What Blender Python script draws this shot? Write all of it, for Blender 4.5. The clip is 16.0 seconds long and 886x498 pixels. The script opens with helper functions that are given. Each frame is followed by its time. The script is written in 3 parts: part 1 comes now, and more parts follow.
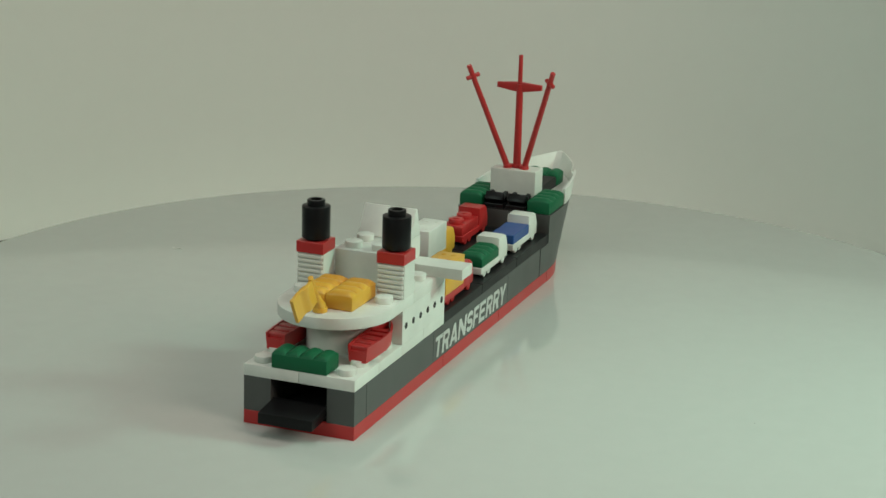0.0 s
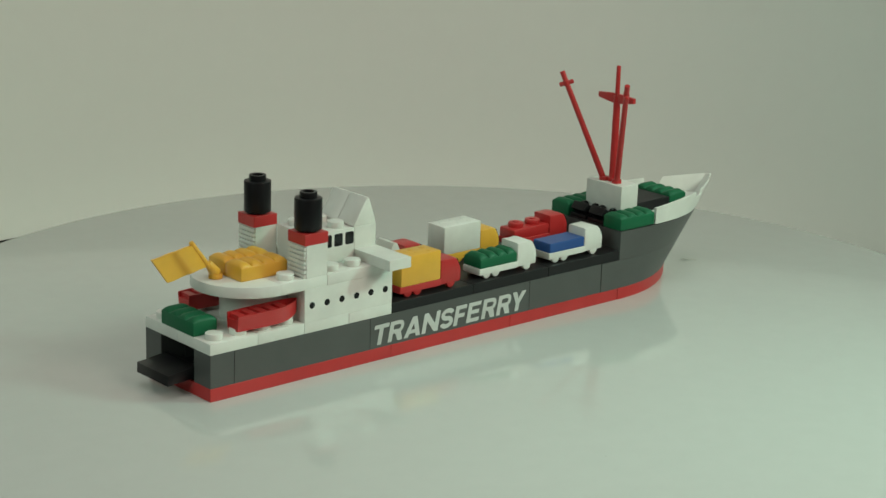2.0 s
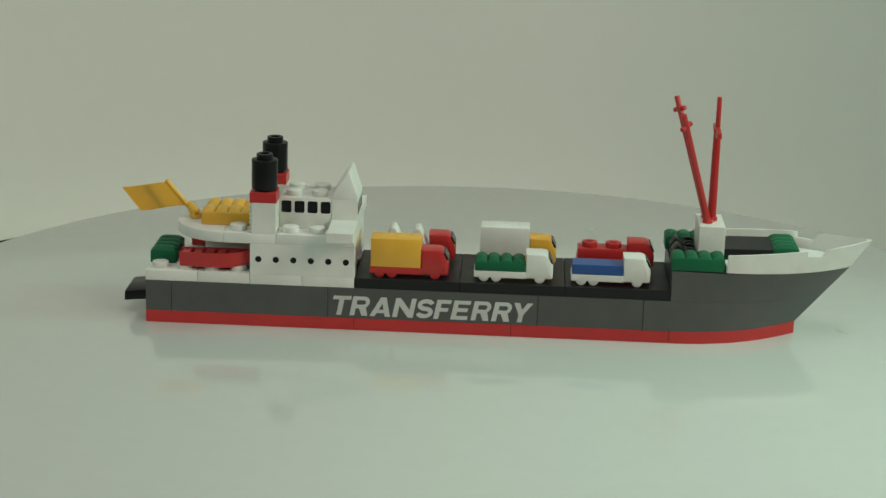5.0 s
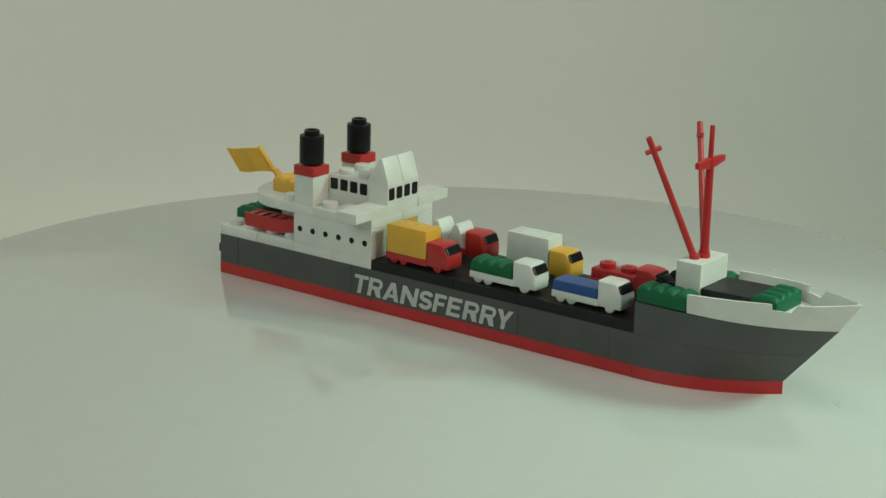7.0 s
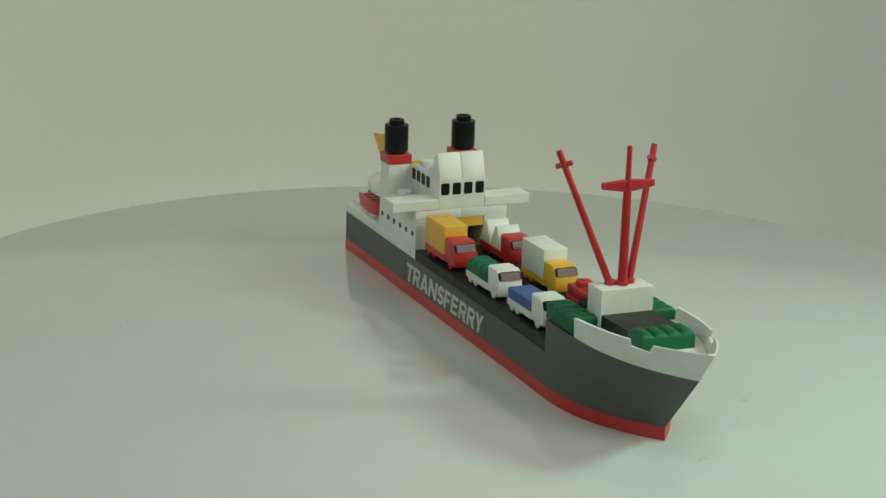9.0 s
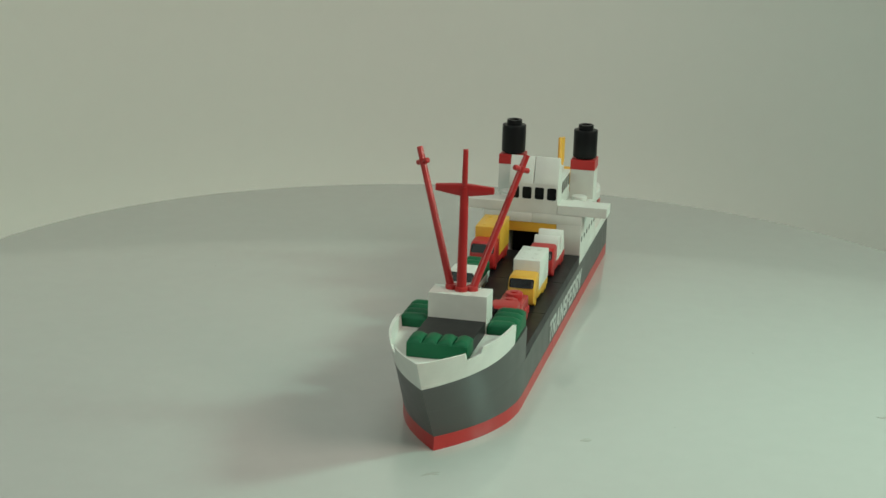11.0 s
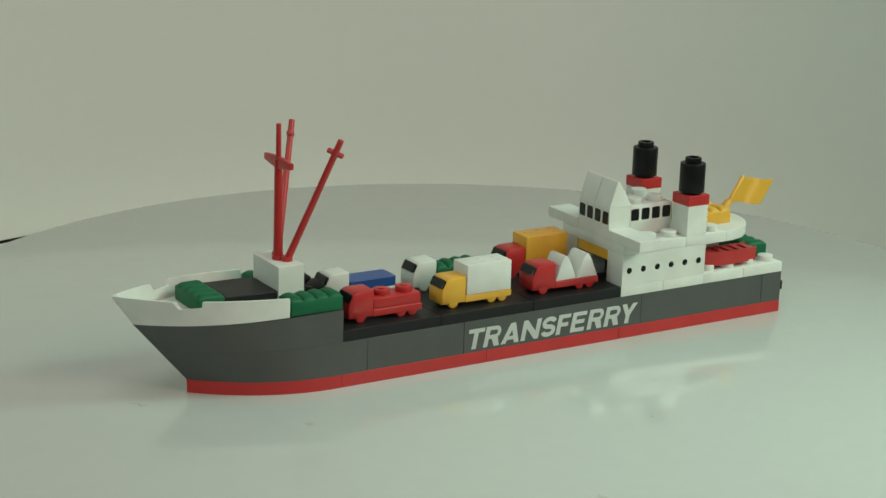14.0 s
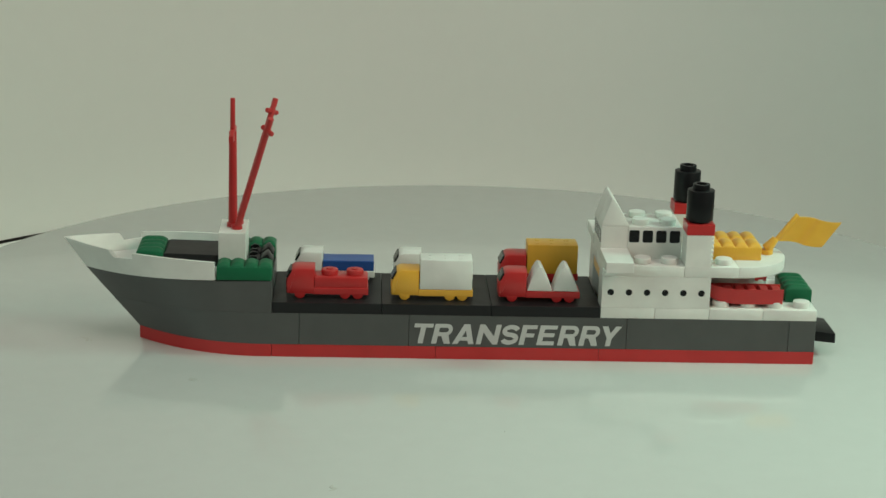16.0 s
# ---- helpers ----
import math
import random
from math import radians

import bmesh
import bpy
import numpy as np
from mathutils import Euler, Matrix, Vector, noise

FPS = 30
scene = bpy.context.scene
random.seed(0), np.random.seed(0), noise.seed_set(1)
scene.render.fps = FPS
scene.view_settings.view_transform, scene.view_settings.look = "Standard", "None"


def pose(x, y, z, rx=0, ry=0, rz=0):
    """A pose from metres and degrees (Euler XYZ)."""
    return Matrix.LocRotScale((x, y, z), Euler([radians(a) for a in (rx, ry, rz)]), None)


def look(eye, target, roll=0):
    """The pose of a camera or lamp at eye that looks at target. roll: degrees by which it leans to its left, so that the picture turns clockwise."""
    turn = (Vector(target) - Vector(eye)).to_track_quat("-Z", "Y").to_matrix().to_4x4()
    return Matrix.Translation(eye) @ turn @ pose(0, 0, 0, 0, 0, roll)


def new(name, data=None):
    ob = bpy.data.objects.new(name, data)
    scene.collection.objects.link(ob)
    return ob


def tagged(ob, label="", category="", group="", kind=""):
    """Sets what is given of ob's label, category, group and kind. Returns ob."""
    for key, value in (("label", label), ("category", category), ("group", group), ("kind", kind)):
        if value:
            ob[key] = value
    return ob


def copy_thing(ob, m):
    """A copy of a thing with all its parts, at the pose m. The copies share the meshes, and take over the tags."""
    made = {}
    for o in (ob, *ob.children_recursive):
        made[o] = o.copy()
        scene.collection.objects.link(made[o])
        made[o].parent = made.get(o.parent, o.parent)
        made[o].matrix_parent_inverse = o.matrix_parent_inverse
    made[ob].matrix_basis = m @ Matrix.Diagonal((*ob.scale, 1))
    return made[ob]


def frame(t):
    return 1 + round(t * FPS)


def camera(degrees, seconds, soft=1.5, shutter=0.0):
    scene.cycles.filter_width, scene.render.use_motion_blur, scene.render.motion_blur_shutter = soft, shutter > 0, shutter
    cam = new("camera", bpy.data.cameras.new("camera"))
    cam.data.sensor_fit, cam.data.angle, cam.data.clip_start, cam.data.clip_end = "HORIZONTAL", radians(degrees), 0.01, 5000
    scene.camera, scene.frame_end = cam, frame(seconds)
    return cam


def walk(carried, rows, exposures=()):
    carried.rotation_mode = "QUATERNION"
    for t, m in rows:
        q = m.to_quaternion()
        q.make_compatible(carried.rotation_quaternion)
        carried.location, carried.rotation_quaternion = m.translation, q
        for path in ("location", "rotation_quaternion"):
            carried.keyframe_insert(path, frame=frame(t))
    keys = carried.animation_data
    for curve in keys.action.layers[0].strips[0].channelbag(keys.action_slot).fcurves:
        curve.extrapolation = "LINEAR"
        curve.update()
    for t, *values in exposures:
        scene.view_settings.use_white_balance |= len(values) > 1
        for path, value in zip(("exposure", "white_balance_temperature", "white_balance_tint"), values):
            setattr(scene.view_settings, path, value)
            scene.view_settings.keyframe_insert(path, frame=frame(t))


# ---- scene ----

# ---------- camera ----------
cam = camera(26.125, 16.0, soft=1.5)
EYE = Vector((0.0, -0.55883, 0.18310))
VIEW = look(EYE, EYE + Vector((-0.016174, 0.962142, -0.272070)), 1.715)
walk(cam, [(0.0, VIEW), (16.0, VIEW)], exposures=[(0.0, 0.0), (4.5, 0.02), (11.0, 0.0), (13.0, -0.01), (15.0, 0.05), (16.0, 0.06)])

# heading of the ship on the turntable, seconds and degrees
HEADING = [(0, 70.25), (0.5, 62.69), (1, 56.41), (1.5, 49.58), (2, 42.77), (2.5, 36.12), (3, 30.53), (3.5,
           20.77), (4, 13.84), (4.5, 6.42), (4.7, 3.43), (6.8, -31.75), (7, -34.88), (7.5, -42.88), (8,
           -51.54), (8.2, -54.21), (10.5, -92.20), (11, -101.4), (11.5, -107.95), (12, -116.33), (12.5,
           -122.61), (13, -129.69), (13.5, -137.94), (14, -147.20), (14.5, -157.47), (15, -166.02), (15.5,
           -172.24), (16, -176.40)]
ON_DISC = pose(-0.10003, 0.011370, 0.0)      # the ship's stern on the disc, measured from the axle

# ---------- light ----------
world = bpy.data.worlds.new("room_light")
scene.world = world
world.use_nodes = True
world.node_tree.nodes["Background"].inputs[0].default_value = (0.80, 0.89, 0.80, 1)
world.node_tree.nodes["Background"].inputs[1].default_value = 0.15


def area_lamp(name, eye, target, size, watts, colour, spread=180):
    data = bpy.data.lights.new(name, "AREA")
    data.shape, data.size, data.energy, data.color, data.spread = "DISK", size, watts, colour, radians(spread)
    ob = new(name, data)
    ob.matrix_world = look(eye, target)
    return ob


# a greenish shaded lamp close by on the right
area_lamp("desk_lamp_light", (0.48, -0.02, 0.34), (0.04, -0.12, 0.0), 0.13, 0.36, (0.54, 1.0, 0.79), 78)
# added fills without known fixtures, warm and cool, further off behind the camera
area_lamp("warm_fill_light", (0.92, -0.66, 0.74), (0.0, 0.05, 0.02), 0.60, 6.3, (1.0, 0.83, 0.70))
area_lamp("cool_fill_light", (-0.80, -0.96, 0.72), (0.0, 0.05, 0.02), 0.70, 4.0, (0.78, 1.0, 0.88))
# unseen overhead fill, added to give even ambient brightness
area_lamp("overhead_fill_light", (0.0, -0.3, 1.66), (0.0, -0.3, 0.0), 1.0, 5.5, (0.98, 1.0, 0.94))


# ---------- materials ----------
def plastic(name, colour, rough=0.28, spec=0.5, vary=0.06, bump=0.04, wear=1.0):
    """Moulded plastic: slight wear in the gloss, faint cloudiness in the colour."""
    m = bpy.data.materials.new(name)
    m.use_nodes = True
    nt = m.node_tree
    b = nt.nodes["Principled BSDF"]
    co = nt.nodes.new("ShaderNodeTexCoord")
    n1 = nt.nodes.new("ShaderNodeTexNoise")
    n1.inputs["Scale"].default_value, n1.inputs["Detail"].default_value = 140.0, 5.0
    n2 = nt.nodes.new("ShaderNodeTexNoise")
    n2.inputs["Scale"].default_value, n2.inputs["Detail"].default_value = 1500.0, 3.0
    nt.links.new(co.outputs["Object"], n1.inputs["Vector"])
    nt.links.new(co.outputs["Object"], n2.inputs["Vector"])
    ramp = nt.nodes.new("ShaderNodeMapRange")
    ramp.inputs["From Min"].default_value, ramp.inputs["From Max"].default_value = 0.3, 0.7
    ramp.inputs["To Min"].default_value, ramp.inputs["To Max"].default_value = 1.0 - vary, 1.0 + vary
    nt.links.new(n1.outputs["Fac"], ramp.inputs["Value"])
    info = nt.nodes.new("ShaderNodeObjectInfo")
    r2 = nt.nodes.new("ShaderNodeMapRange")
    r2.inputs["To Min"].default_value, r2.inputs["To Max"].default_value = 1.0 - vary * 0.6, 1.0 + vary * 0.6
    nt.links.new(info.outputs["Random"], r2.inputs["Value"])
    mul = nt.nodes.new("ShaderNodeMath")
    mul.operation = "MULTIPLY"
    nt.links.new(ramp.outputs[0], mul.inputs[0])
    nt.links.new(r2.outputs[0], mul.inputs[1])
    tint = nt.nodes.new("ShaderNodeVectorMath")
    tint.operation = "SCALE"
    tint.inputs[0].default_value = colour
    nt.links.new(mul.outputs[0], tint.inputs["Scale"])
    nt.links.new(tint.outputs[0], b.inputs["Base Color"])
    rr = nt.nodes.new("ShaderNodeMapRange")
    rr.inputs["To Min"].default_value, rr.inputs["To Max"].default_value = rough - 0.08 * wear, rough + 0.12 * wear
    nt.links.new(n1.outputs["Fac"], rr.inputs["Value"])
    nt.links.new(rr.outputs[0], b.inputs["Roughness"])
    bp = nt.nodes.new("ShaderNodeBump")
    bp.inputs["Strength"].default_value, bp.inputs["Distance"].default_value = bump, 0.0002
    nt.links.new(n2.outputs["Fac"], bp.inputs["Height"])
    nt.links.new(bp.outputs[0], b.inputs["Normal"])
    b.inputs["Specular IOR Level"].default_value = spec
    return m


WHITE = plastic("white_plastic", (0.69, 0.695, 0.65), 0.38, 0.4)
GREY = plastic("grey_plastic", (0.082, 0.085, 0.082), 0.38, 0.4)
BLACK = plastic("black_plastic", (0.008, 0.008, 0.009), 0.32, 0.22)
DECK = plastic("deck_plastic", (0.012, 0.012, 0.013), 0.42, 0.28)
RED = plastic("red_plastic", (0.47, 0.026, 0.026), 0.32)
GREEN = plastic("green_plastic", (0.004, 0.110, 0.045), 0.48, 0.3)
YELLOW = plastic("yellow_plastic", (0.74, 0.40, 0.045), 0.34)
BLUE = plastic("blue_plastic", (0.018, 0.075, 0.27), 0.34)
INK_BLACK = plastic("black_print", (0.008, 0.008, 0.009), 0.20, 0.30)
INK_WHITE = plastic("white_print", (0.53, 0.54, 0.52), 0.45, 0.3)
DISC = plastic("turntable_white", (0.545, 0.555, 0.53), 0.095, 1.0, 0.012, 0.0, 0.1)
PAPER = plastic("paper_white", (0.70, 0.725, 0.68), 0.85, 0.1, 0.006, 0.05)
TABLE = plastic("table_dark", (0.05, 0.045, 0.04), 0.6, 0.3)
DUST = plastic("dust_dark", (0.10, 0.09, 0.08), 0.8, 0.1)
SMUDGE = plastic("smudge_tan", (0.52, 0.52, 0.48), 0.11, 1.0, 0.012, 0.0, 0.1)
ROOM = plastic("room_paint", (0.38, 0.375, 0.35), 0.9, 0.1, 0.02, 0.02)

# ---------- mesh helpers: lengths along and across the ship in studs, heights in millimetres ----------
S = 0.008
MM = 0.001


def part(name, bm, material, parent, label="", smooth=False):
    me = bpy.data.meshes.new(name)
    bmesh.ops.recalc_face_normals(bm, faces=bm.faces[:])
    bm.to_mesh(me)
    bm.free()
    me.materials.append(material)
    if smooth:
        for p in me.polygons:
            p.use_smooth = True
        me.set_sharp_from_angle(angle=radians(35))
    ob = new(name, me)
    ob.parent = parent
    if label:
        ob["label"] = label
    return ob


def box(bm, u0, u1, v0, v1, z0, z1, gap=0.05, bevel=0.16):
    """A brick body with a hair of clearance and rounded edges."""
    sx, sy, sz = (u1 - u0) * S - 2 * gap * MM, (v1 - v0) * S - 2 * gap * MM, (z1 - z0) * MM
    m = Matrix.Translation(((u0 + u1) / 2 * S, (v0 + v1) / 2 * S, (z0 + z1) / 2 * MM)) @ Matrix.Diagonal((sx, sy, sz, 1))
    one = bmesh.new()
    bmesh.ops.create_cube(one, size=1.0, matrix=m)
    if bevel:
        bmesh.ops.bevel(one, geom=one.edges[:], offset=bevel * MM, segments=2, affect="EDGES", profile=0.5)
    add(bm, one)


def add(bm, one):
    me = bpy.data.meshes.new("tmp")
    one.to_mesh(me)
    one.free()
    bm.from_mesh(me)
    bpy.data.meshes.remove(me)


def rod(bm, a, b, r0, r1=None, sides=20, bevel=0.0):
    """A round bar from a to b (metres)."""
    a, b = Vector(a), Vector(b)
    r1 = r0 if r1 is None else r1
    one = bmesh.new()
    m = Matrix.Translation((a + b) / 2) @ (b - a).to_track_quat("Z", "Y").to_matrix().to_4x4()
    bmesh.ops.create_cone(one, cap_ends=True, segments=sides, radius1=r0, radius2=r1, depth=(b - a).length, matrix=m)
    if bevel:
        caps = [e for e in one.edges if any(len(f.verts) > 4 for f in e.link_faces)]
        bmesh.ops.bevel(one, geom=caps, offset=bevel, segments=2, affect="EDGES", profile=0.5)
    add(bm, one)


def stud(bm, u, v, z):
    rod(bm, (u * S, v * S, (z - 0.05) * MM), (u * S, v * S, (z + 1.8) * MM), 2.48 * MM, None, 24, 0.18 * MM)


def prism(bm, outline, lo, hi, axis="y", bevel=0.15):
    """A flat outline (metres) drawn through from lo to hi along an axis, with rounded edges."""
    one = bmesh.new()
    if axis == "y":
        vs = [one.verts.new((p, lo, q)) for p, q in outline]
    else:
        vs = [one.verts.new((p, q, lo)) for p, q in outline]
    f = one.faces.new(vs)
    ex = bmesh.ops.extrude_face_region(one, geom=[f])
    d = Vector((0, hi - lo, 0)) if axis == "y" else Vector((0, 0, hi - lo))
    bmesh.ops.translate(one, verts=[g for g in ex["geom"] if isinstance(g, bmesh.types.BMVert)], vec=d)
    bmesh.ops.recalc_face_normals(one, faces=one.faces[:])
    if bevel:
        ends = [e for e in one.edges if any(len(fc.verts) == len(outline) for fc in e.link_faces)]
        bmesh.ops.bevel(one, geom=ends, offset=bevel * MM, segments=2, affect="EDGES", profile=0.5)
    add(bm, one)


# ---------- the place: room, table, backdrop ----------
def room():
    bm = bmesh.new()
    bmesh.ops.create_cube(bm, size=1.0, matrix=Matrix.Translation((0, 0, -0.056)) @ Matrix.Diagonal((1.5, 1.0, 0.05, 1)))
    bmesh.ops.bevel(bm, geom=bm.edges[:], offset=0.003, segments=2, affect="EDGES")
    tagged(part("table", bm, TABLE, None), "dark table top under the turntable", "table", kind="structure")
    bm = bmesh.new()
    rod(bm, (0, 0, -0.0308), (0, 0, -0.0294), 0.2607, None, 160)
    tagged(part("table_mat", bm, PAPER, None), "round off-white paper mat under the turntable", "mat", kind="structure")
    # unseen room shell, added for bounced light and darker reflections
    for name, x, y, z, dx, dy, dz, words in (
            ("floor", 0, 0, -0.83, 3.4, 3.4, 0.1, "plain floor of the unseen room"),
            ("ceiling", 0, 0, 1.72, 3.4, 3.4, 0.1, "plain painted ceiling of the unseen room"),
            ("wall_north", 0, 1.65, 0.445, 3.4, 0.1, 2.44, "plain painted wall of the unseen room"),
            ("wall_south", 0, -1.65, 0.445, 3.4, 0.1, 2.44, "plain painted wall of the unseen room"),
            ("wall_east", 1.65, 0, 0.445, 0.1, 3.19, 2.44, "plain painted wall of the unseen room"),
            ("wall_west", -1.65, 0, 0.445, 0.1, 3.19, 2.44, "plain painted wall of the unseen room")):
        bm = bmesh.new()
        bmesh.ops.create_cube(bm, size=1.0, matrix=Matrix.Translation((x, y, z)) @ Matrix.Diagonal((dx, dy, dz, 1)))
        tagged(part(name, bm, ROOM, None), words, name.split("_")[0], kind="structure")
    for x in (-0.68, 0.68):
        for y in (-0.43, 0.43):
            bm = bmesh.new()
            bmesh.ops.create_cube(bm, size=1.0, matrix=Matrix.Translation((x, y, -0.43)) @ Matrix.Diagonal((0.05, 0.05, 0.702, 1)))
            part("leg", bm, TABLE, bpy.data.objects["table"])
    # curved paper sheet standing behind the turntable
    bm = bmesh.new()
    rad, thick, foot, top, n = 0.262, 0.0006, -0.0285, 0.42, 96
    a0, a1 = radians(31), radians(186)
    rings = []
    for k in range(n + 1):
        a = a0 + (a1 - a0) * k / n
        wob = 0.0003 * math.sin(5 * a) + 0.0002 * math.sin(11 * a + 1)
        ring = []
        for rr, z in ((rad + wob, foot), (rad + wob, (foot + top) / 2), (rad + wob, top), (rad + wob + thick, top), (rad + wob + thick, foot)):
            ring.append(bm.verts.new((rr * math.cos(a), rr * math.sin(a), z)))
        rings.append(ring)
    for p, q in zip(rings, rings[1:]):
        for i in range(5):
            j = (i + 1) % 5
            bm.faces.new((p[i], p[j], q[j], q[i]))
    bm.faces.new(rings[0])
    bm.faces.new(rings[-1])
    tagged(part("backdrop", bm, PAPER, None, smooth=True), "plain off-white curved paper backdrop behind the turntable", "backdrop", kind="structure")


def turntable():
    """White glossy disc, a little off centre on its axle, on a dark drum."""
    base = new("turntable")
    tagged(base, "round glossy white turntable with a few specks of dust", "turntable")
    bm = bmesh.new()
    rad = 0.1844
    pts = [(rad - 0.0008, 0.0), (rad - 0.0002, -0.0003), (rad, -0.0010), (rad, -0.0042), (rad - 0.0008, -0.005)]
    def edge(a):      # the disc sits off its axle and is slightly oval
        return -0.0023 * math.cos(a) - 0.0006 * math.sin(a) - 0.0008 * math.cos(2 * a) + 0.0021 * math.sin(2 * a)

    rings = [[bm.verts.new(((r + edge(a)) * math.cos(a), (r + edge(a)) * math.sin(a), z)) for a in [2 * math.pi * k / 192 for k in range(192)]] for r, z in pts]
    for p, q in zip(rings, rings[1:]):
        for k in range(192):
            bm.faces.new((p[k], p[(k + 1) % 192], q[(k + 1) % 192], q[k]))
    bm.faces.new(rings[0])
    bm.faces.new(rings[-1])
    part("disc", bm, DISC, base, "glossy white disc", smooth=True)
    bm = bmesh.new()
    rod(bm, (0, 0, -0.0305), (0, 0, -0.0048), 0.11, 0.10, 64)
    part("drum", bm, TABLE, base, "dark drum below the disc", smooth=True)
    rng = random.Random(4)
    for u, v, size, mat, name in SPECKS:
        p = ON_DISC @ Vector((u * S, v * S, 0))
        bm = bmesh.new()
        for i in range(3 if mat is SMUDGE else 1):
            a, l, w = rng.uniform(0, 6.3), size * rng.uniform(0.7, 1.3), size * rng.uniform(0.25, 0.5)
            ox, oy = rng.uniform(-1, 1) * size * (mat is SMUDGE), rng.uniform(-1, 1) * size * (mat is SMUDGE)
            ring = []
            for k in range(9):
                b, rr = 2 * math.pi * k / 9, rng.uniform(0.7, 1.2)
                x, y = l * rr * math.cos(b), w * rr * math.sin(b)
                ring.append((p.x + ox + x * math.cos(a) - y * math.sin(a), p.y + oy + x * math.sin(a) + y * math.cos(a)))
            prism(bm, ring, -0.0002 - 0.00003 * i, 0.00004 + 0.00003 * i, "z", 0)
        part(name, bm, mat, base, "dark speck of dust" if mat is DUST else "faint tan smudge")
    return base


SPECKS = [(20.6, 7.3, 0.00018, DUST, "dust"), (11.95, 9.27, 0.00022, DUST, "dust"), (7.3, -13.6, 0.00022, DUST, "dust"),
          (17.6, 14.2, 0.0013, SMUDGE, "smudge"), (26.9, 0.3, 0.0014, SMUDGE, "smudge"), (22.6, 4.65, 0.0012, SMUDGE, "smudge")]


# ---------- the ship ----------
def tip_at(z):
    return 25.0 + (z - 3.2) * 0.1072 if z < 21.4 else 26.95 + (z - 21.4) * 0.088


def half_width(u, z):
    """Half of the bow's width in studs at a place along it and a height."""
    s = max(0.0, min(1.0, (u - 20.0) / (tip_at(max(z, 3.2)) - 20.0)))
    flare = min(1.0, max(0.0, (z - 1.6) / 26.0))
    return (2.0 + 0.04 * flare) * (1 - s ** (2.25 + 1.05 * flare))


def bow_loft(bm, levels, start=20.0, n=26, bottom=True, top=True):
    """A solid bow lofted through horizontal sections; levels are heights, or (height at the start, height at the tip)."""
    rows = []
    for lv in levels:
        za, zb = lv if isinstance(lv, tuple) else (lv, lv)
        row = []
        for k in range(n + 1):
            s = math.sin(k / n * math.pi / 2)
            z = za + (zb - za) * s
            u = start + (tip_at(max(z, 3.2)) - start) * s
            w = half_width(u, z) if k < n else 0.0
            row.append((u, w, z))
        rows.append([bm.verts.new((u * S, -w * S, z * MM)) for u, w, z in row] + [bm.verts.new((u * S, w * S, z * MM)) for u, w, z in reversed(row[:-1])])
    for p, q in zip(rows, rows[1:]):
        for k in range(len(p)):
            j = (k + 1) % len(p)
            bm.faces.new((p[k], p[j], q[j], q[k]))
    if bottom:
        bm.faces.new(rows[0])
    if top:
        bm.faces.new(rows[-1])


# letters of the name: where each begins and ends along the word, as shares of its length
LETTERS = [("T", 0.000, 0.091), ("R", 0.099, 0.190), ("A", 0.200, 0.304), ("N", 0.314, 0.418), ("S", 0.428, 0.513),
           ("F", 0.521, 0.593), ("E", 0.607, 0.690), ("R", 0.708, 0.801), ("R", 0.811, 0.903), ("Y", 0.905, 1.000)]
LETTER_MESH = {}
CAP, STEM, BAR = 6.1, 1.5, 1.2      # height and strokes of the capitals in millimetres


def arc(cx, cy, rx, ry, a0, a1, n=10):
    return [(cx + rx * math.cos(radians(a0 + (a1 - a0) * k / n)), cy + ry * math.sin(radians(a0 + (a1 - a0) * k / n))) for k in range(n + 1)]


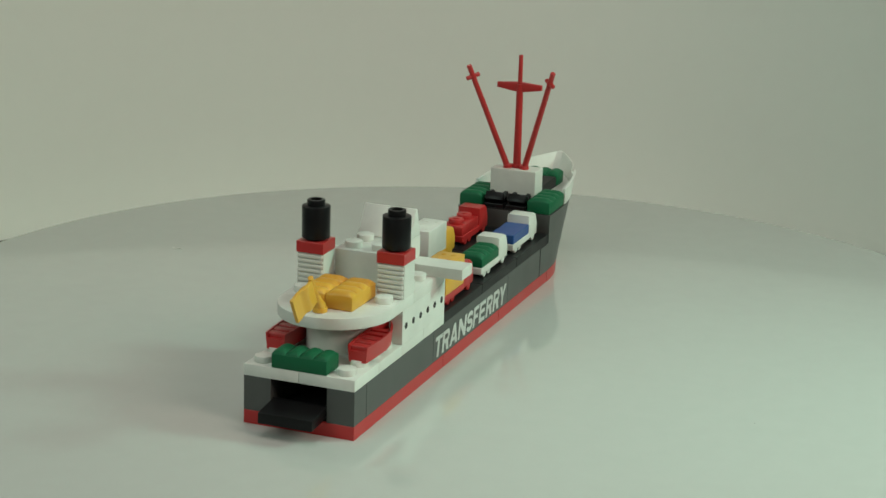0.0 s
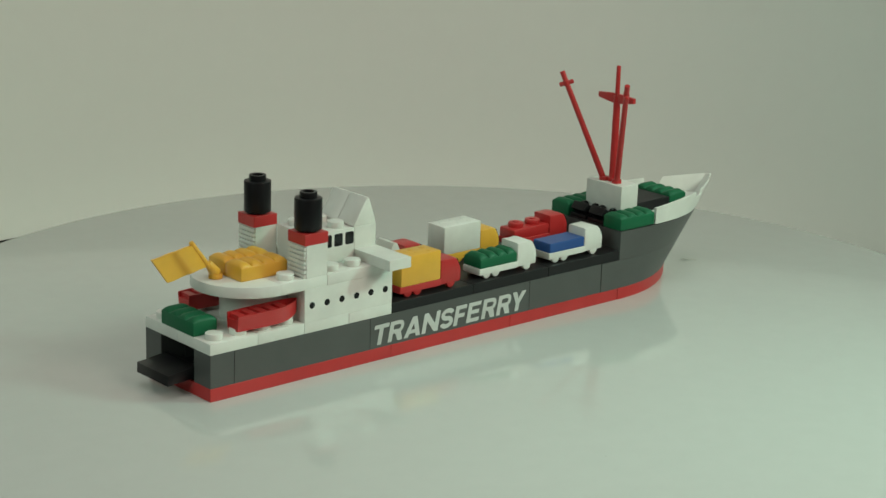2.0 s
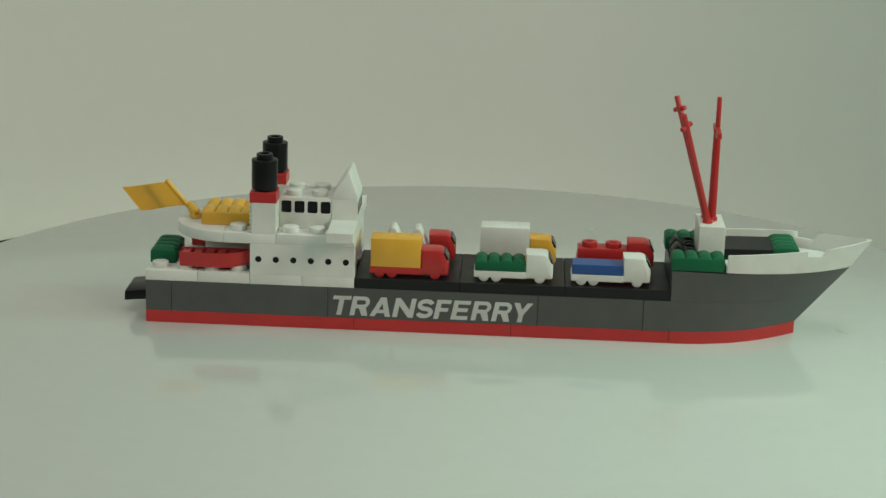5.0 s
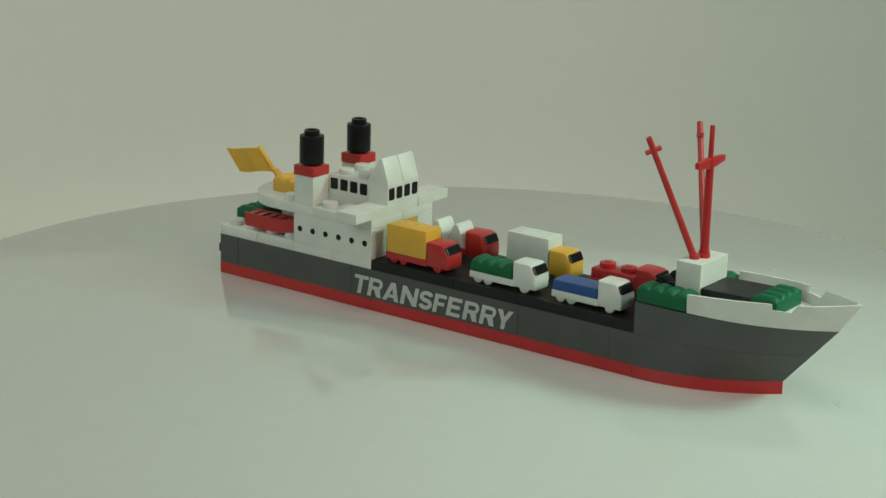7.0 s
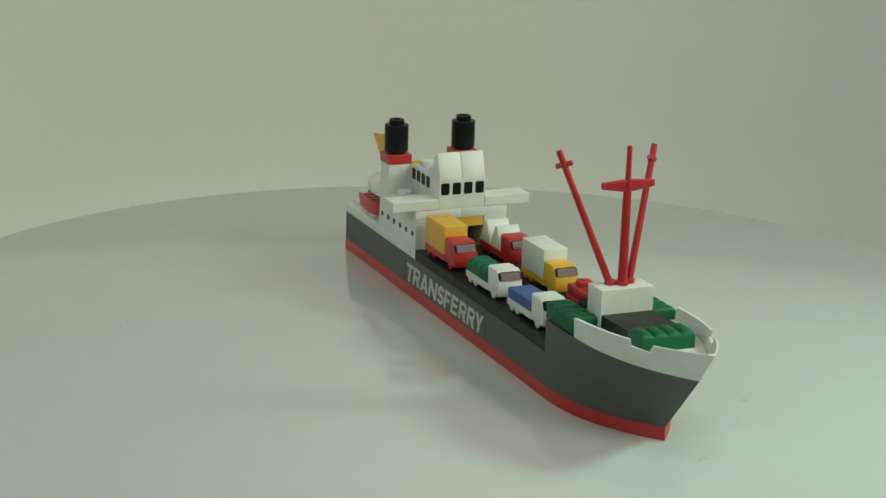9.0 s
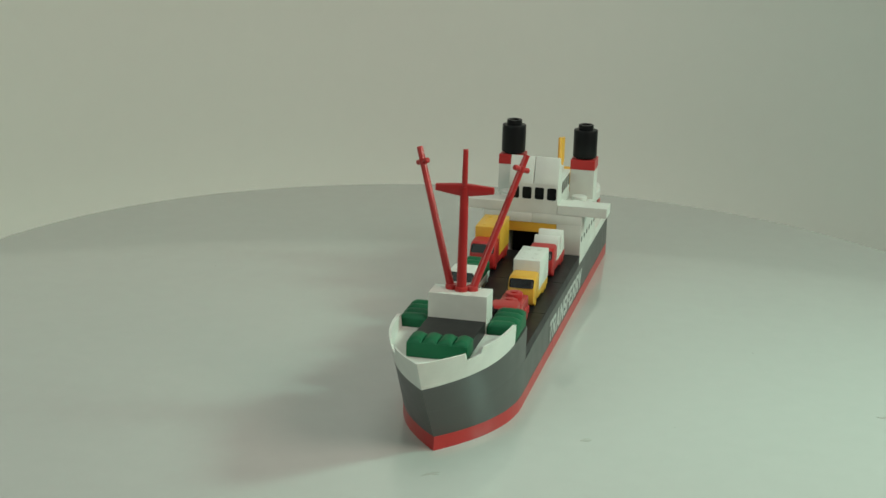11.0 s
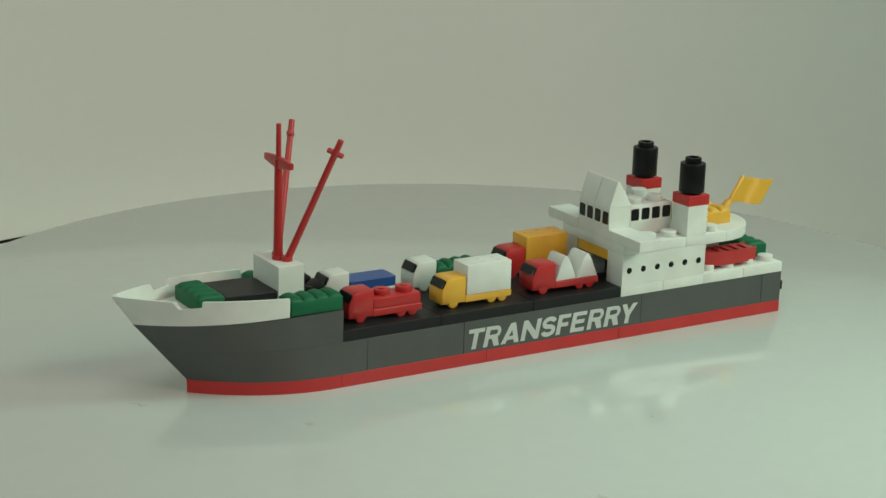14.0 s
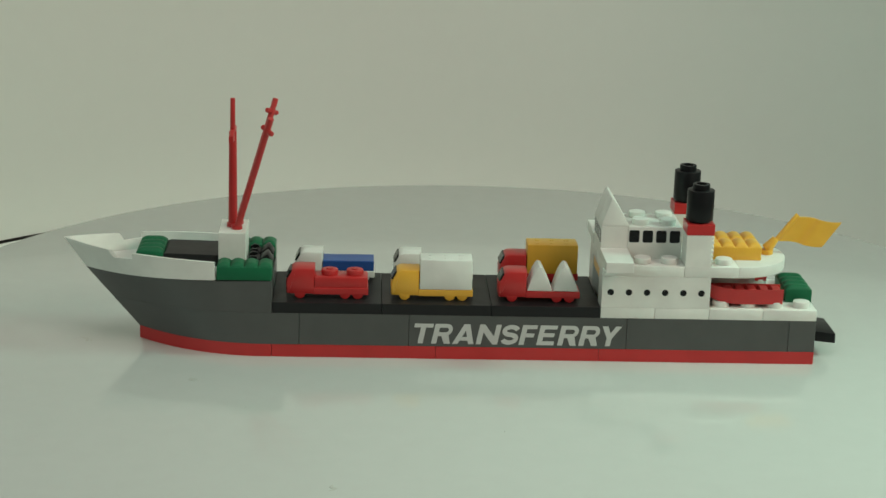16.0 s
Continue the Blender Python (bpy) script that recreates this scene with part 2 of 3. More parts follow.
def glyph(ch, w):
    """Outlines of a heavy block capital, upright, in millimetres; the second one is its hole."""
    h, t, b, m = CAP, STEM, BAR, w / 2
    if ch == "T":
        return [[(0, h), (0, h - b), (m - t / 2, h - b), (m - t / 2, 0), (m + t / 2, 0), (m + t / 2, h - b), (w, h - b), (w, h)]]
    if ch == "N":
        return [[(0, 0), (t, 0), (t, 0.60 * h), (w - t, 0), (w, 0), (w, h), (w - t, h), (w - t, 0.40 * h), (t, h), (0, h)]]
    if ch == "F":
        return [[(0, 0), (t, 0), (t, 2.35), (0.90 * w, 2.35), (0.90 * w, 2.35 + b), (t, 2.35 + b), (t, h - b), (w, h - b), (w, h), (0, h)]]
    if ch == "E":
        return [[(0, 0), (w, 0), (w, b), (t, b), (t, 2.5), (0.92 * w, 2.5), (0.92 * w, 2.5 + b), (t, 2.5 + b), (t, h - b), (w, h - b), (w, h), (0, h)]]
    if ch == "Y":
        return [[(m - t / 2, 0), (m + t / 2, 0), (m + t / 2, 2.4), (w, h), (w - 1.75, h), (m, 3.9), (1.75, h), (0, h), (m - t / 2, 2.4)]]
    if ch == "A":
        k = (m - 0.85) / h
        lo, hi, leg = 1.05, 2.15, 1.6
        return [[(0, 0), (leg, 0), (leg + lo * k, lo), (w - leg - lo * k, lo), (w - leg, 0), (w, 0), (m + 0.85, h), (m - 0.85, h)],
                [(leg + hi * k, hi), (w - leg - hi * k, hi), (m, (m - leg) / k)]]
    if ch == "R":
        c = w - 2.0
        return [[(0, 0), (t, 0), (t, 2.3), (w - 3.05, 2.3), (w - 1.8, 0), (w, 0)] + arc(c, 4.25, 1.85, 1.85, -58, 90) + [(0, h)],
                [(t, 3.5)] + arc(c, 4.22, 0.72, 0.72, -90, 90) + [(t, 4.94)]]
    rx, ry = (w - 1.35) / 2, (h - 1.3) / 4
    mid = arc(m, h - 0.65 - ry, rx, ry, 15, 262, 16) + arc(m, 0.65 + ry, rx, ry, 82, -165, 16)
    sides = ([], [])
    for k, (x, y) in enumerate(mid):
        p, q = mid[max(0, k - 1)], mid[min(len(mid) - 1, k + 1)]
        d = Vector((q[0] - p[0], q[1] - p[1])).normalized()
        for side, out in zip((-1, 1), sides):
            out.append((x - side * d.y * 0.66, y + side * d.x * 0.66))
    return [sides[0] + sides[1][::-1]]


def letter_mesh(ch, width):
    """One raised capital, slanted."""
    if ch not in LETTER_MESH:
        cu = bpy.data.curves.new("letter", "CURVE")
        cu.dimensions, cu.fill_mode, cu.extrude = "2D", "BOTH", 0.025
        for ring in glyph(ch, width / MM):
            sp = cu.splines.new("POLY")
            sp.points.add(len(ring) - 1)
            for p, (x, y) in zip(sp.points, ring):
                p.co = (x + 0.20 * y, y, 0, 1)
            sp.use_cyclic_u = True
        tmp = new("letter", cu)
        me = bpy.data.meshes.new_from_object(tmp.evaluated_get(bpy.context.evaluated_depsgraph_get()))
        bpy.data.objects.remove(tmp)
        me.transform(Matrix.Scale(MM, 4) @ Matrix.Translation((0, 0, 0.025)))
        me.materials.clear()
        me.materials.append(INK_WHITE)
        LETTER_MESH[ch] = me
    return LETTER_MESH[ch]


def lettering(parent, side):
    length = 60.8 * MM
    for ch, lo, hi in LETTERS:
        ob = new("letter", letter_mesh(ch, (hi - lo) * length))
        ob.parent = parent
        ob.matrix_basis = pose(11.0 * S, side * 1.9945 * S, 4.15 * MM, 90, 0, 180 if side > 0 else 0) @ Matrix.Translation((lo * length - 31.4 * MM, 0, 0))
        ob["label"] = "white slanted capital letter " + ch


def rounded_pane(cx, cz, w, h, r=0.5):
    """Outline of a small rounded rectangle in millimetres."""
    out = []
    for sx, sz, a in ((1, 1, 0), (-1, 1, 90), (-1, -1, 180), (1, -1, 270)):
        for k in range(4):
            b = radians(a + 30 * k)
            out.append(((cx + sx * (w / 2 - r) + r * math.cos(b)) * MM, (cz + sz * (h / 2 - r) + r * math.sin(b)) * MM))
    return out


def ship():
    s = new("toy_ship")
    tagged(s, "brick-built toy cargo ferry, grey hull with red base and white bridge", "toy ship")
    # red base
    for a, b in ((0, 8), (8, 14), (14, 20)):
        bm = bmesh.new()
        box(bm, a, b, -2, 2, -0.6, 3.2, 0.04, 0.12)
        part("base_plate", bm, RED, s, "red base plate")
    bm = bmesh.new()
    bow_loft(bm, (-0.6, 3.2), 20.01)
    part("base_bow", bm, RED, s, "pointed red base plate of the bow", True)
    # grey hull
    for side in (-1, 1):
        v0, v1 = (1, 2) if side > 0 else (-2, -1)
        for a, b in ((0, 1), (1, 7), (7, 15), (15, 19)):
            bm = bmesh.new()
            box(bm, a, b, v0, v1, 3.2, 12.8, 0.06, 0.12)
            br = part("hull_brick", bm, GREY, s, "dark grey hull brick" + (" printed with white letters" if a == 7 else ""))
            if a == 7:
                lettering(br, side)
    bm = bmesh.new()
    bow_loft(bm, (3.25, 6.5, 9.6, 12.78), 19.01)
    part("bow_lower", bm, GREY, s, "dark grey lower bow", True)
    bm = bmesh.new()
    bow_loft(bm, (12.82, 16.0, 19.0, (22.3, 21.4)), 20.0)
    part("bow_upper", bm, GREY, s, "flared dark grey upper bow", True)
    # car deck
    for a, b in ((8, 12), (12, 16), (16, 20)):
        bm = bmesh.new()
        box(bm, a, b, -2, 2, 12.8, 16.0, 0.06, 0.14)
        part("deck_plate", bm, DECK, s, "smooth black deck tile")
    bm = bmesh.new()
    box(bm, 4, 8.2, -1, 1, 3.2, 12.8, 0.05, 0)
    part("inner_wall", bm, DECK, s)
    bm = bmesh.new()
    box(bm, 0.1, 4, -1, 1, 3.2, 4.2, 0.05, 0)
    part("inner_floor", bm, DECK, s)
    # stern ramp
    bm = bmesh.new()
    prism(bm, [(-1.03 * S, 3.4 * MM), (-1.02 * S, 6.3 * MM), (0.1 * S, 7.4 * MM), (0.3 * S, 5.8 * MM), (0.1 * S, 4.2 * MM)], -0.97 * S, 0.97 * S, "y", 0.15)
    rod(bm, (0.18 * S, -0.98 * S, 5.8 * MM), (0.18 * S, 0.98 * S, 5.8 * MM), 1.5 * MM)
    part("ramp", bm, BLACK, s, "lowered black stern ramp", True)
    # white deck plates at the stern
    for side in (-1, 1):
        for a, b in ((0, 2), (2, 4), (4, 6), (6, 8)):
            bm = bmesh.new()
            v0, v1 = (0, 2) if side > 0 else (-2, 0)
            if a >= 4:
                v0, v1 = (1, 2) if side > 0 else (-2, -1)
            box(bm, a, b, v0, v1, 12.8, 16.0, 0.05, 0.12)
            if a < 4:
                for k in (0.5, 1.5):
                    stud(bm, a + k, side * 1.5, 16.0)
            part("white_plate", bm, WHITE, s, smooth=True)
    # house walls with portholes
    for side in (-1, 1):
        v0, v1 = (1, 2) if side > 0 else (-2, -1)
        bm = bmesh.new()
        box(bm, 4, 8, v0, v1, 16.0, 25.6, 0.05, 0.12)
        w = part("house_wall", bm, WHITE, s, "white wall brick with six portholes")
        for k in range(6):
            bm = bmesh.new()
            u = (4.333 + 0.6667 * k) * S
            rod(bm, (u, side * (2 * S - 0.3 * MM), 20.8 * MM), (u, side * (2 * S - 0.005 * MM), 20.8 * MM), 0.97 * MM, None, 20)
            part("porthole", bm, INK_BLACK, w)
    bm = bmesh.new()
    box(bm, 7.1, 7.97, -1, 1, 22.4, 25.6, 0.05, 0.1)
    part("lintel_plate", bm, YELLOW, s, "dull yellow plate over the garage opening")
    bm = bmesh.new()
    box(bm, 4.4, 6.6, -1, 1, 12.8, 25.6, 0.04, 0)
    part("garage_back", bm, BLACK, s)
    # core below the round deck
    bm = bmesh.new()
    outline = [(4.38 * S, -1 * S)] + [((2.9 - 0.9 * math.cos(radians(a))) * S, math.sin(radians(a)) * S) for a in range(-90, 91, 10)] + [(4.38 * S, 1 * S)]
    prism(bm, outline, 16.0 * MM, 25.6 * MM, "z", 0.1)
    part("round_core", bm, WHITE, s, smooth=True)
    # roof layer
    for side in (-1, 1):
        for a, b in ((3, 5), (5, 8)):
            bm = bmesh.new()
            box(bm, a, b, 0 if side > 0 else -2, 2 if side > 0 else 0, 25.6, 28.8, 0.05, 0.12)
            for k in ((3.5,) if a == 3 else (5.5, 6.5)):
                stud(bm, k, side * 1.5, 28.8)
            part("roof_plate", bm, WHITE, s, smooth=True)
    bm = bmesh.new()
    outline = [((3 - 2.05 * math.cos(radians(a))) * S, 1.995 * math.sin(radians(a)) * S) for a in range(-90, 91, 6)]
    prism(bm, outline, 25.6 * MM, 28.8 * MM, "z", 0.15)
    part("round_deck", bm, WHITE, s, "half-round white deck plate", True)
    # bridge
    bm = bmesh.new()
    box(bm, 5, 7, -1, 1, 28.8, 38.4, 0.05, 0.12)
    for u in (5.5, 6.5):
        for v in (-0.5, 0.5):
            stud(bm, u, v, 38.4)
    br = part("bridge_brick", bm, WHITE, s, smooth=True)
    for side in (-1, 1):
        for k in range(4):
            bm = bmesh.new()
            prism(bm, rounded_pane((5.25 + 0.5 * k + 0.02) * 8, 35.6, 3.05, 3.7), side * (S - 0.3 * MM), side * (S - 0.01 * MM), "y", 0)
            part("window_pane", bm, INK_BLACK, br)
    bm = bmesh.new()
    box(bm, 7, 8, -1, 1, 28.8, 38.4, 0.05, 0.12)
    fr = part("bridge_front", bm, WHITE, s)
    for k in range(4):
        bm = bmesh.new()
        prism(bm, rounded_pane((-0.75 + 0.5 * k) * 8, 35.3, 2.95, 3.9), -0.15 * MM, 0.15 * MM, "y", 0)
        bmesh.ops.rotate(bm, verts=bm.verts[:], cent=(0, 0, 0), matrix=Matrix.Rotation(radians(90), 3, "Z"))
        bmesh.ops.translate(bm, verts=bm.verts[:], vec=(8 * S - 0.15 * MM, 0, 0))
        part("window_pane", bm, INK_BLACK, fr)
    for side in (-1, 1):
        bm = bmesh.new()
        prof = [(7.99, 38.4), (7.98, 39.2), (7.68, 46.2), (7.64, 46.6), (7.58, 46.6), (7.54, 46.2), (7.24, 42.4), (6.99, 39.0), (6.97, 38.6), (7.01, 38.45)]
        lo, hi = (0.012 * S, 0.99 * S) if side > 0 else (-0.99 * S, -0.012 * S)
        prism(bm, [(u * S, z * MM) for u, z in prof], lo, hi, "y", 0.12)
        part("bridge_fin", bm, WHITE, s, "curved white wedge on the bridge", True)
        bm = bmesh.new()
        box(bm, 7, 8.02, 1 if side > 0 else -3, 3 if side > 0 else -1, 28.85, 32.0, 0.03, 0.15)
        part("bridge_wing", bm, WHITE, s, "white bridge wing overhanging the hull")
        # funnel
        f0, f1 = (1, 2) if side > 0 else (-2, -1)
        bm = bmesh.new()
        box(bm, 4.06, 5, f0, f1, 28.8, 38.4, 0.05, 0.12)
        fn = part("funnel", bm, WHITE, s, "white funnel base with ribbed back")
        for k in range(7):
            bm = bmesh.new()
            box(bm, 3.98, 4.15, f0 + 0.03, f1 - 0.03, 28.95 + 1.34 * k, 29.95 + 1.34 * k, 0.02, 0.22)
            part("rib", bm, WHITE, fn)
        bm = bmesh.new()
        box(bm, 4, 5, f0, f1, 38.4, 41.6, -0.05, 0.12)
        part("funnel_band", bm, RED, fn, "red funnel band")
        bm = bmesh.new()
        c = (4.5 * S, (f0 + f1) / 2 * S)
        rod(bm, (*c, 41.6 * MM), (*c, 42.4 * MM), 3.0 * MM, None, 32)
        rod(bm, (*c, 42.2 * MM), (*c, 51.2 * MM), 3.95 * MM, None, 32, 0.2 * MM)
        seg = 32
        rings = [[bm.verts.new((c[0] + r * MM * math.cos(2 * math.pi * k / seg), c[1] + r * MM * math.sin(2 * math.pi * k / seg), z * MM)) for k in range(seg)]
                 for r, z in ((2.5, 51.1), (2.5, 52.75), (2.35, 52.9), (1.6, 52.9), (1.5, 52.0))]
        for p, q in zip(rings, rings[1:]):
            for k in range(seg):
                bm.faces.new((p[k], p[(k + 1) % seg], q[(k + 1) % seg], q[k]))
        bm.faces.new(rings[-1])
        part("chimney", bm, BLACK, fn, "round black chimney top", True)
    # flag
    bm = bmesh.new()
    rod(bm, (1.62 * S, 0, 28.8 * MM), (1.62 * S, 0, 30.2 * MM), 2.0 * MM, None, 20, 0.2 * MM)
    rod(bm, (1.62 * S, 0, 30.2 * MM), (1.30 * S, 0, 33.6 * MM), 1.75 * MM, 1.05 * MM, 16, 0.2 * MM)
    rod(bm, (1.52 * S, 0, 30.5 * MM), (0.50 * S, -0.16 * S, 40.7 * MM), 0.75 * MM, None, 12, 0.1 * MM)
    nx, nz, th = 16, 4, 0.45 * MM
    a, b, c, d = Vector((0.56, 0, 39.9)), Vector((-1.19, 0, 38.3)), Vector((-0.50, 0, 30.9)), Vector((1.17, 0, 32.7))
    grid = {}
    for sgn in (-1, 1):
        for i in range(nx + 1):
            for j in range(nz + 1):
                x, y = i / nx, j / nz
                p = (a * (1 - x) + b * x) * (1 - y) + (d * (1 - x) + c * x) * y
                wave = 0.13 * min(1.0, max(0.0, (x - 0.42) / 0.14)) - 0.03 * math.sin(x * 5.5) - 0.15 + 0.10 * y - 0.28 * x
                grid[sgn, i, j] = bm.verts.new((p.x * S, wave * S + sgn * th, (p.z + 0.3 * math.sin(x * 6.0)) * MM))
    for i in range(nx):
        for j in range(nz):
            for sgn in (-1, 1):
                bm.faces.new([grid[sgn, i, j], grid[sgn, i + 1, j], grid[sgn, i + 1, j + 1], grid[sgn, i, j + 1]])
    for i in range(nx):
        for j in (0, nz):
            bm.faces.new([grid[-1, i, j], grid[-1, i + 1, j], grid[1, i + 1, j], grid[1, i, j]])
    for j in range(nz):
        for i in (0, nx):
            bm.faces.new([grid[-1, i, j], grid[-1, i, j + 1], grid[1, i, j + 1], grid[1, i, j]])
    part("flag", bm, YELLOW, s, "wavy yellow flag on a leaning pole", True)
    # fore deck and bulwark
    bm = bmesh.new()
    rows = []
    n = 90
    for k in range(n + 1):
        q = math.sin(k / n * math.pi / 2)
        u_top = 22.06 + (27.72 - 22.06) * q
        z_top = 27.7 + 2.3 * q
        if u_top >= 26.05:
            z_top = 29.1 + 1.1 * (u_top - 26.05) / 1.67
        elif u_top > 25.15:
            z_top = 27.2 - 0.4 * (u_top - 25.15) / 0.9
        z_bot = 22.35 - 0.95 * q
        row = []
        for z, inset in ((z_bot, 0.0), (z_top, 0.0), (z_top, 0.13), (z_bot + 1.4, 0.16)):
            u0 = 22.06 + (tip_at(z) - 22.06) * q - inset * q * 1.6
            w = max(0.0, half_width(u0, z) + 0.012 - inset * (1 - 0.6 * q)) if k < n else 0.0
            row.append((u0, w, z))
        rows.append(row)
    for side in (-1, 1):
        vs = [[bm.verts.new((u * S, side * w * S, z * MM)) for u, w, z in row] for row in rows]
        for p, q in zip(vs, vs[1:]):
            for i in range(4):
                j = (i + 1) % 4
                bm.faces.new((p[i], p[j], q[j], q[i]))
        bm.faces.new(vs[0])
    bmesh.ops.remove_doubles(bm, verts=bm.verts[:], dist=0.00001)
    part("bulwark", bm, WHITE, s, "white bulwark round the bow with notches", True)
    bm = bmesh.new()
    n = 24
    left = []
    for k in range(n + 1):
        q = math.sin(k / n * math.pi / 2)
        u = 22.02 + (27.0 - 22.02) * q
        left.append((u, max(0.0, half_width(u, 24.0) - 0.09) if k < n else 0.0))
    outline = [(u * S, -w * S) for u, w in left] + [(u * S, w * S) for u, w in reversed(left[:-1])]
    prism(bm, outline, 22.2 * MM, 24.2 * MM, "z", 0)
    part("fore_deck", bm, WHITE, s, "white fore deck", False)
    bm = bmesh.new()
    box(bm, 20, 21, -1, 1, 22.3, 22.7, 0.05, 0)
    part("winch_deck", bm, DECK, s)
    bm = bmesh.new()
    box(bm, 21, 22, -1, 1, 22.4, 34.4, 0.03, 0.14)
    part("mast_block", bm, WHITE, s, "white block carrying the mast")
    bm = bmesh.new()
    prism(bm, [(22.02 * S, 24.2 * MM), (22.02 * S, 27.6 * MM), (23.9 * S, 27.9 * MM), (24.0 * S, 27.6 * MM), (24.0 * S, 24.2 * MM)], -0.98 * S, 0.98 * S, "y", 0.2)
    part("hatch", bm, DECK, s, "smooth black hatch cover")
    # winches: a lug with a cross pin and a blocky drum tilted towards the stern
    for v in (-0.5, 0.5):
        bm = bmesh.new()
        box(bm, 20.06, 20.94, v - 0.44, v + 0.44, 22.6, 24.0, 0.0, 0.15)
        win = part("winch", bm, BLACK, s, "small black winch with a tilted drum")
        for side in (-1, 1):
            bm = bmesh.new()
            prism(bm, [(20.42 * S, 23.9 * MM), (20.90 * S, 23.9 * MM), (20.92 * S, 26.6 * MM), (20.80 * S, 27.3 * MM), (20.62 * S, 27.1 * MM)],
                  (v + side * 0.30 - 0.07) * S, (v + side * 0.30 + 0.07) * S, "y", 0.12)
            part("lug", bm, BLACK, win)
        bm = bmesh.new()
        rod(bm, (20.62 * S, (v - 0.42) * S, 25.3 * MM), (20.62 * S, (v + 0.42) * S, 25.3 * MM), 1.15 * MM, None, 16, 0.15 * MM)
        part("pin", bm, BLACK, win, smooth=True)
        bm = bmesh.new()
        box(bm, -0.20, 0.20, -0.40, 0.40, -1.5, 1.5, 0.0, 0.5)
        bmesh.ops.transform(bm, matrix=pose(20.27 * S, v * S, 25.9 * MM, 0, 35, 0), verts=bm.verts[:])
        part("drum", bm, BLACK, win, smooth=True)
    # mast and booms
    bm = bmesh.new()
    rod(bm, (21.53 * S, 0.02 * S, 34.3 * MM), (21.53 * S, 0.02 * S, 63.0 * MM), 1.35 * MM, 1.12 * MM, 16)
    rod(bm, (21.53 * S, 0.02 * S, 62.5 * MM), (21.53 * S, 0.02 * S, 72.9 * MM), 0.78 * MM, 0.70 * MM, 14, 0.1 * MM)
    rod(bm, (21.53 * S, 0.02 * S, 34.35 * MM), (21.53 * S, 0.02 * S, 35.6 * MM), 1.75 * MM, None, 18, 0.15 * MM)
    prof = [(-0.97, 63.2), (-0.97, 61.5), (-0.2, 60.5), (0.2, 60.5), (0.99, 61.5), (0.99, 63.2), (0.2, 63.7), (-0.2, 63.7)]
    tmp = bmesh.new()
    prism(tmp, [(v * S, z * MM) for v, z in prof], -0.65 * MM, 0.65 * MM, "y", 0.15)
    bmesh.ops.rotate(tmp, verts=tmp.verts[:], cent=(0, 0, 0), matrix=Matrix.Rotation(radians(90), 3, "Z"))
    bmesh.ops.translate(tmp, verts=tmp.verts[:], vec=(21.53 * S, 0.02 * S, 0))
    add(bm, tmp)
    mast = part("mast", bm, RED, s, "red mast with a tapered crossbar", True)
    for side in (-1, 1):
        bm = bmesh.new()
        foot = Vector((21.36 * S, side * 0.36 * S, 34.35 * MM))
        head = Vector((20.06 * S, (1.79 if side > 0 else -1.87) * S, 70.0 * MM))
        rod(bm, foot, head, 1.05 * MM, 0.86 * MM, 16, 0.12 * MM)
        rod(bm, foot, foot + Vector((0, 0, 1.3 * MM)), 1.6 * MM, None, 16, 0.15 * MM)
        at = foot.lerp(head, 0.895)
        w = (head - foot).normalized()
        cross = Vector((-0.65, side * 0.755, 0)).normalized()
        cross = (cross - w * cross.dot(w)).normalized()
        rod(bm, at - cross * 2.4 * MM - w * 0.2 * MM, at + cross * 2.4 * MM + w * 0.2 * MM, 0.75 * MM, None, 12, 0.25 * MM)
        rod(bm, at - w * 0.9 * MM, at + w * 0.9 * MM, 1.0 * MM, None, 14, 0.2 * MM)
        part("boom", bm, RED, mast, "leaning red cargo boom")
    return s


# ---------- cargo ----------
def lobed(bm, x0, x1, y0, y1, z0, zb, zt, n=4):
    """A moulded load: a low box with n round ribs across its top (millimetres)."""
    box(bm, x0 / 8, x1 / 8, y0 / 8, y1 / 8, z0, zb + 0.2, 0.0, 0.3)
    w, d = (x1 - x0) / n, y1 - y0
    ends = ((0.15, 0.10), (0.35, 0.42), (0.9, 0.72), (1.5, 0.93), (2.2, 1.0))
    cuts = list(ends) + [(d - y, f) for y, f in reversed(ends)]
    for k in range(n):
        c = x0 + w * (k + 0.5)
        rows = []
        for y, f in cuts:
            prof = [(0.49 * w, -0.3)] + [(0.49 * w * math.cos(radians(a)), (zt - zb) * f * math.sin(radians(a))) for a in range(0, 181, 15)] + [(-0.49 * w, -0.3)]
            rows.append([bm.verts.new(((c + p) * MM, (y0 + y) * MM, (zb + q) * MM)) for p, q in prof])
        for p, q in zip(rows, rows[1:]):
            for i in range(len(p)):
                j = (i + 1) % len(p)
                bm.faces.new((p[i], p[j], q[j], q[i]))
        bm.faces.new(rows[0])
        bm.faces.new(rows[-1])


THINGS = []


def place(ob, m):
    THINGS.append((ob, ON_DISC @ m))
    return ob


def cargo(name, label, material, length):
    """A load block, long along x and a stud wide, standing on z 0."""
    ob = new(name)
    tagged(ob, label, "toy cargo", group="ribbed cargo blocks")
    bm = bmesh.new()
    h = length * 4
    lobed(bm, -h + 0.05, h - 0.05, -3.95, 3.95, 0.0, 3.8, 5.15)
    part("load", bm, material, ob, smooth=True)
    return ob


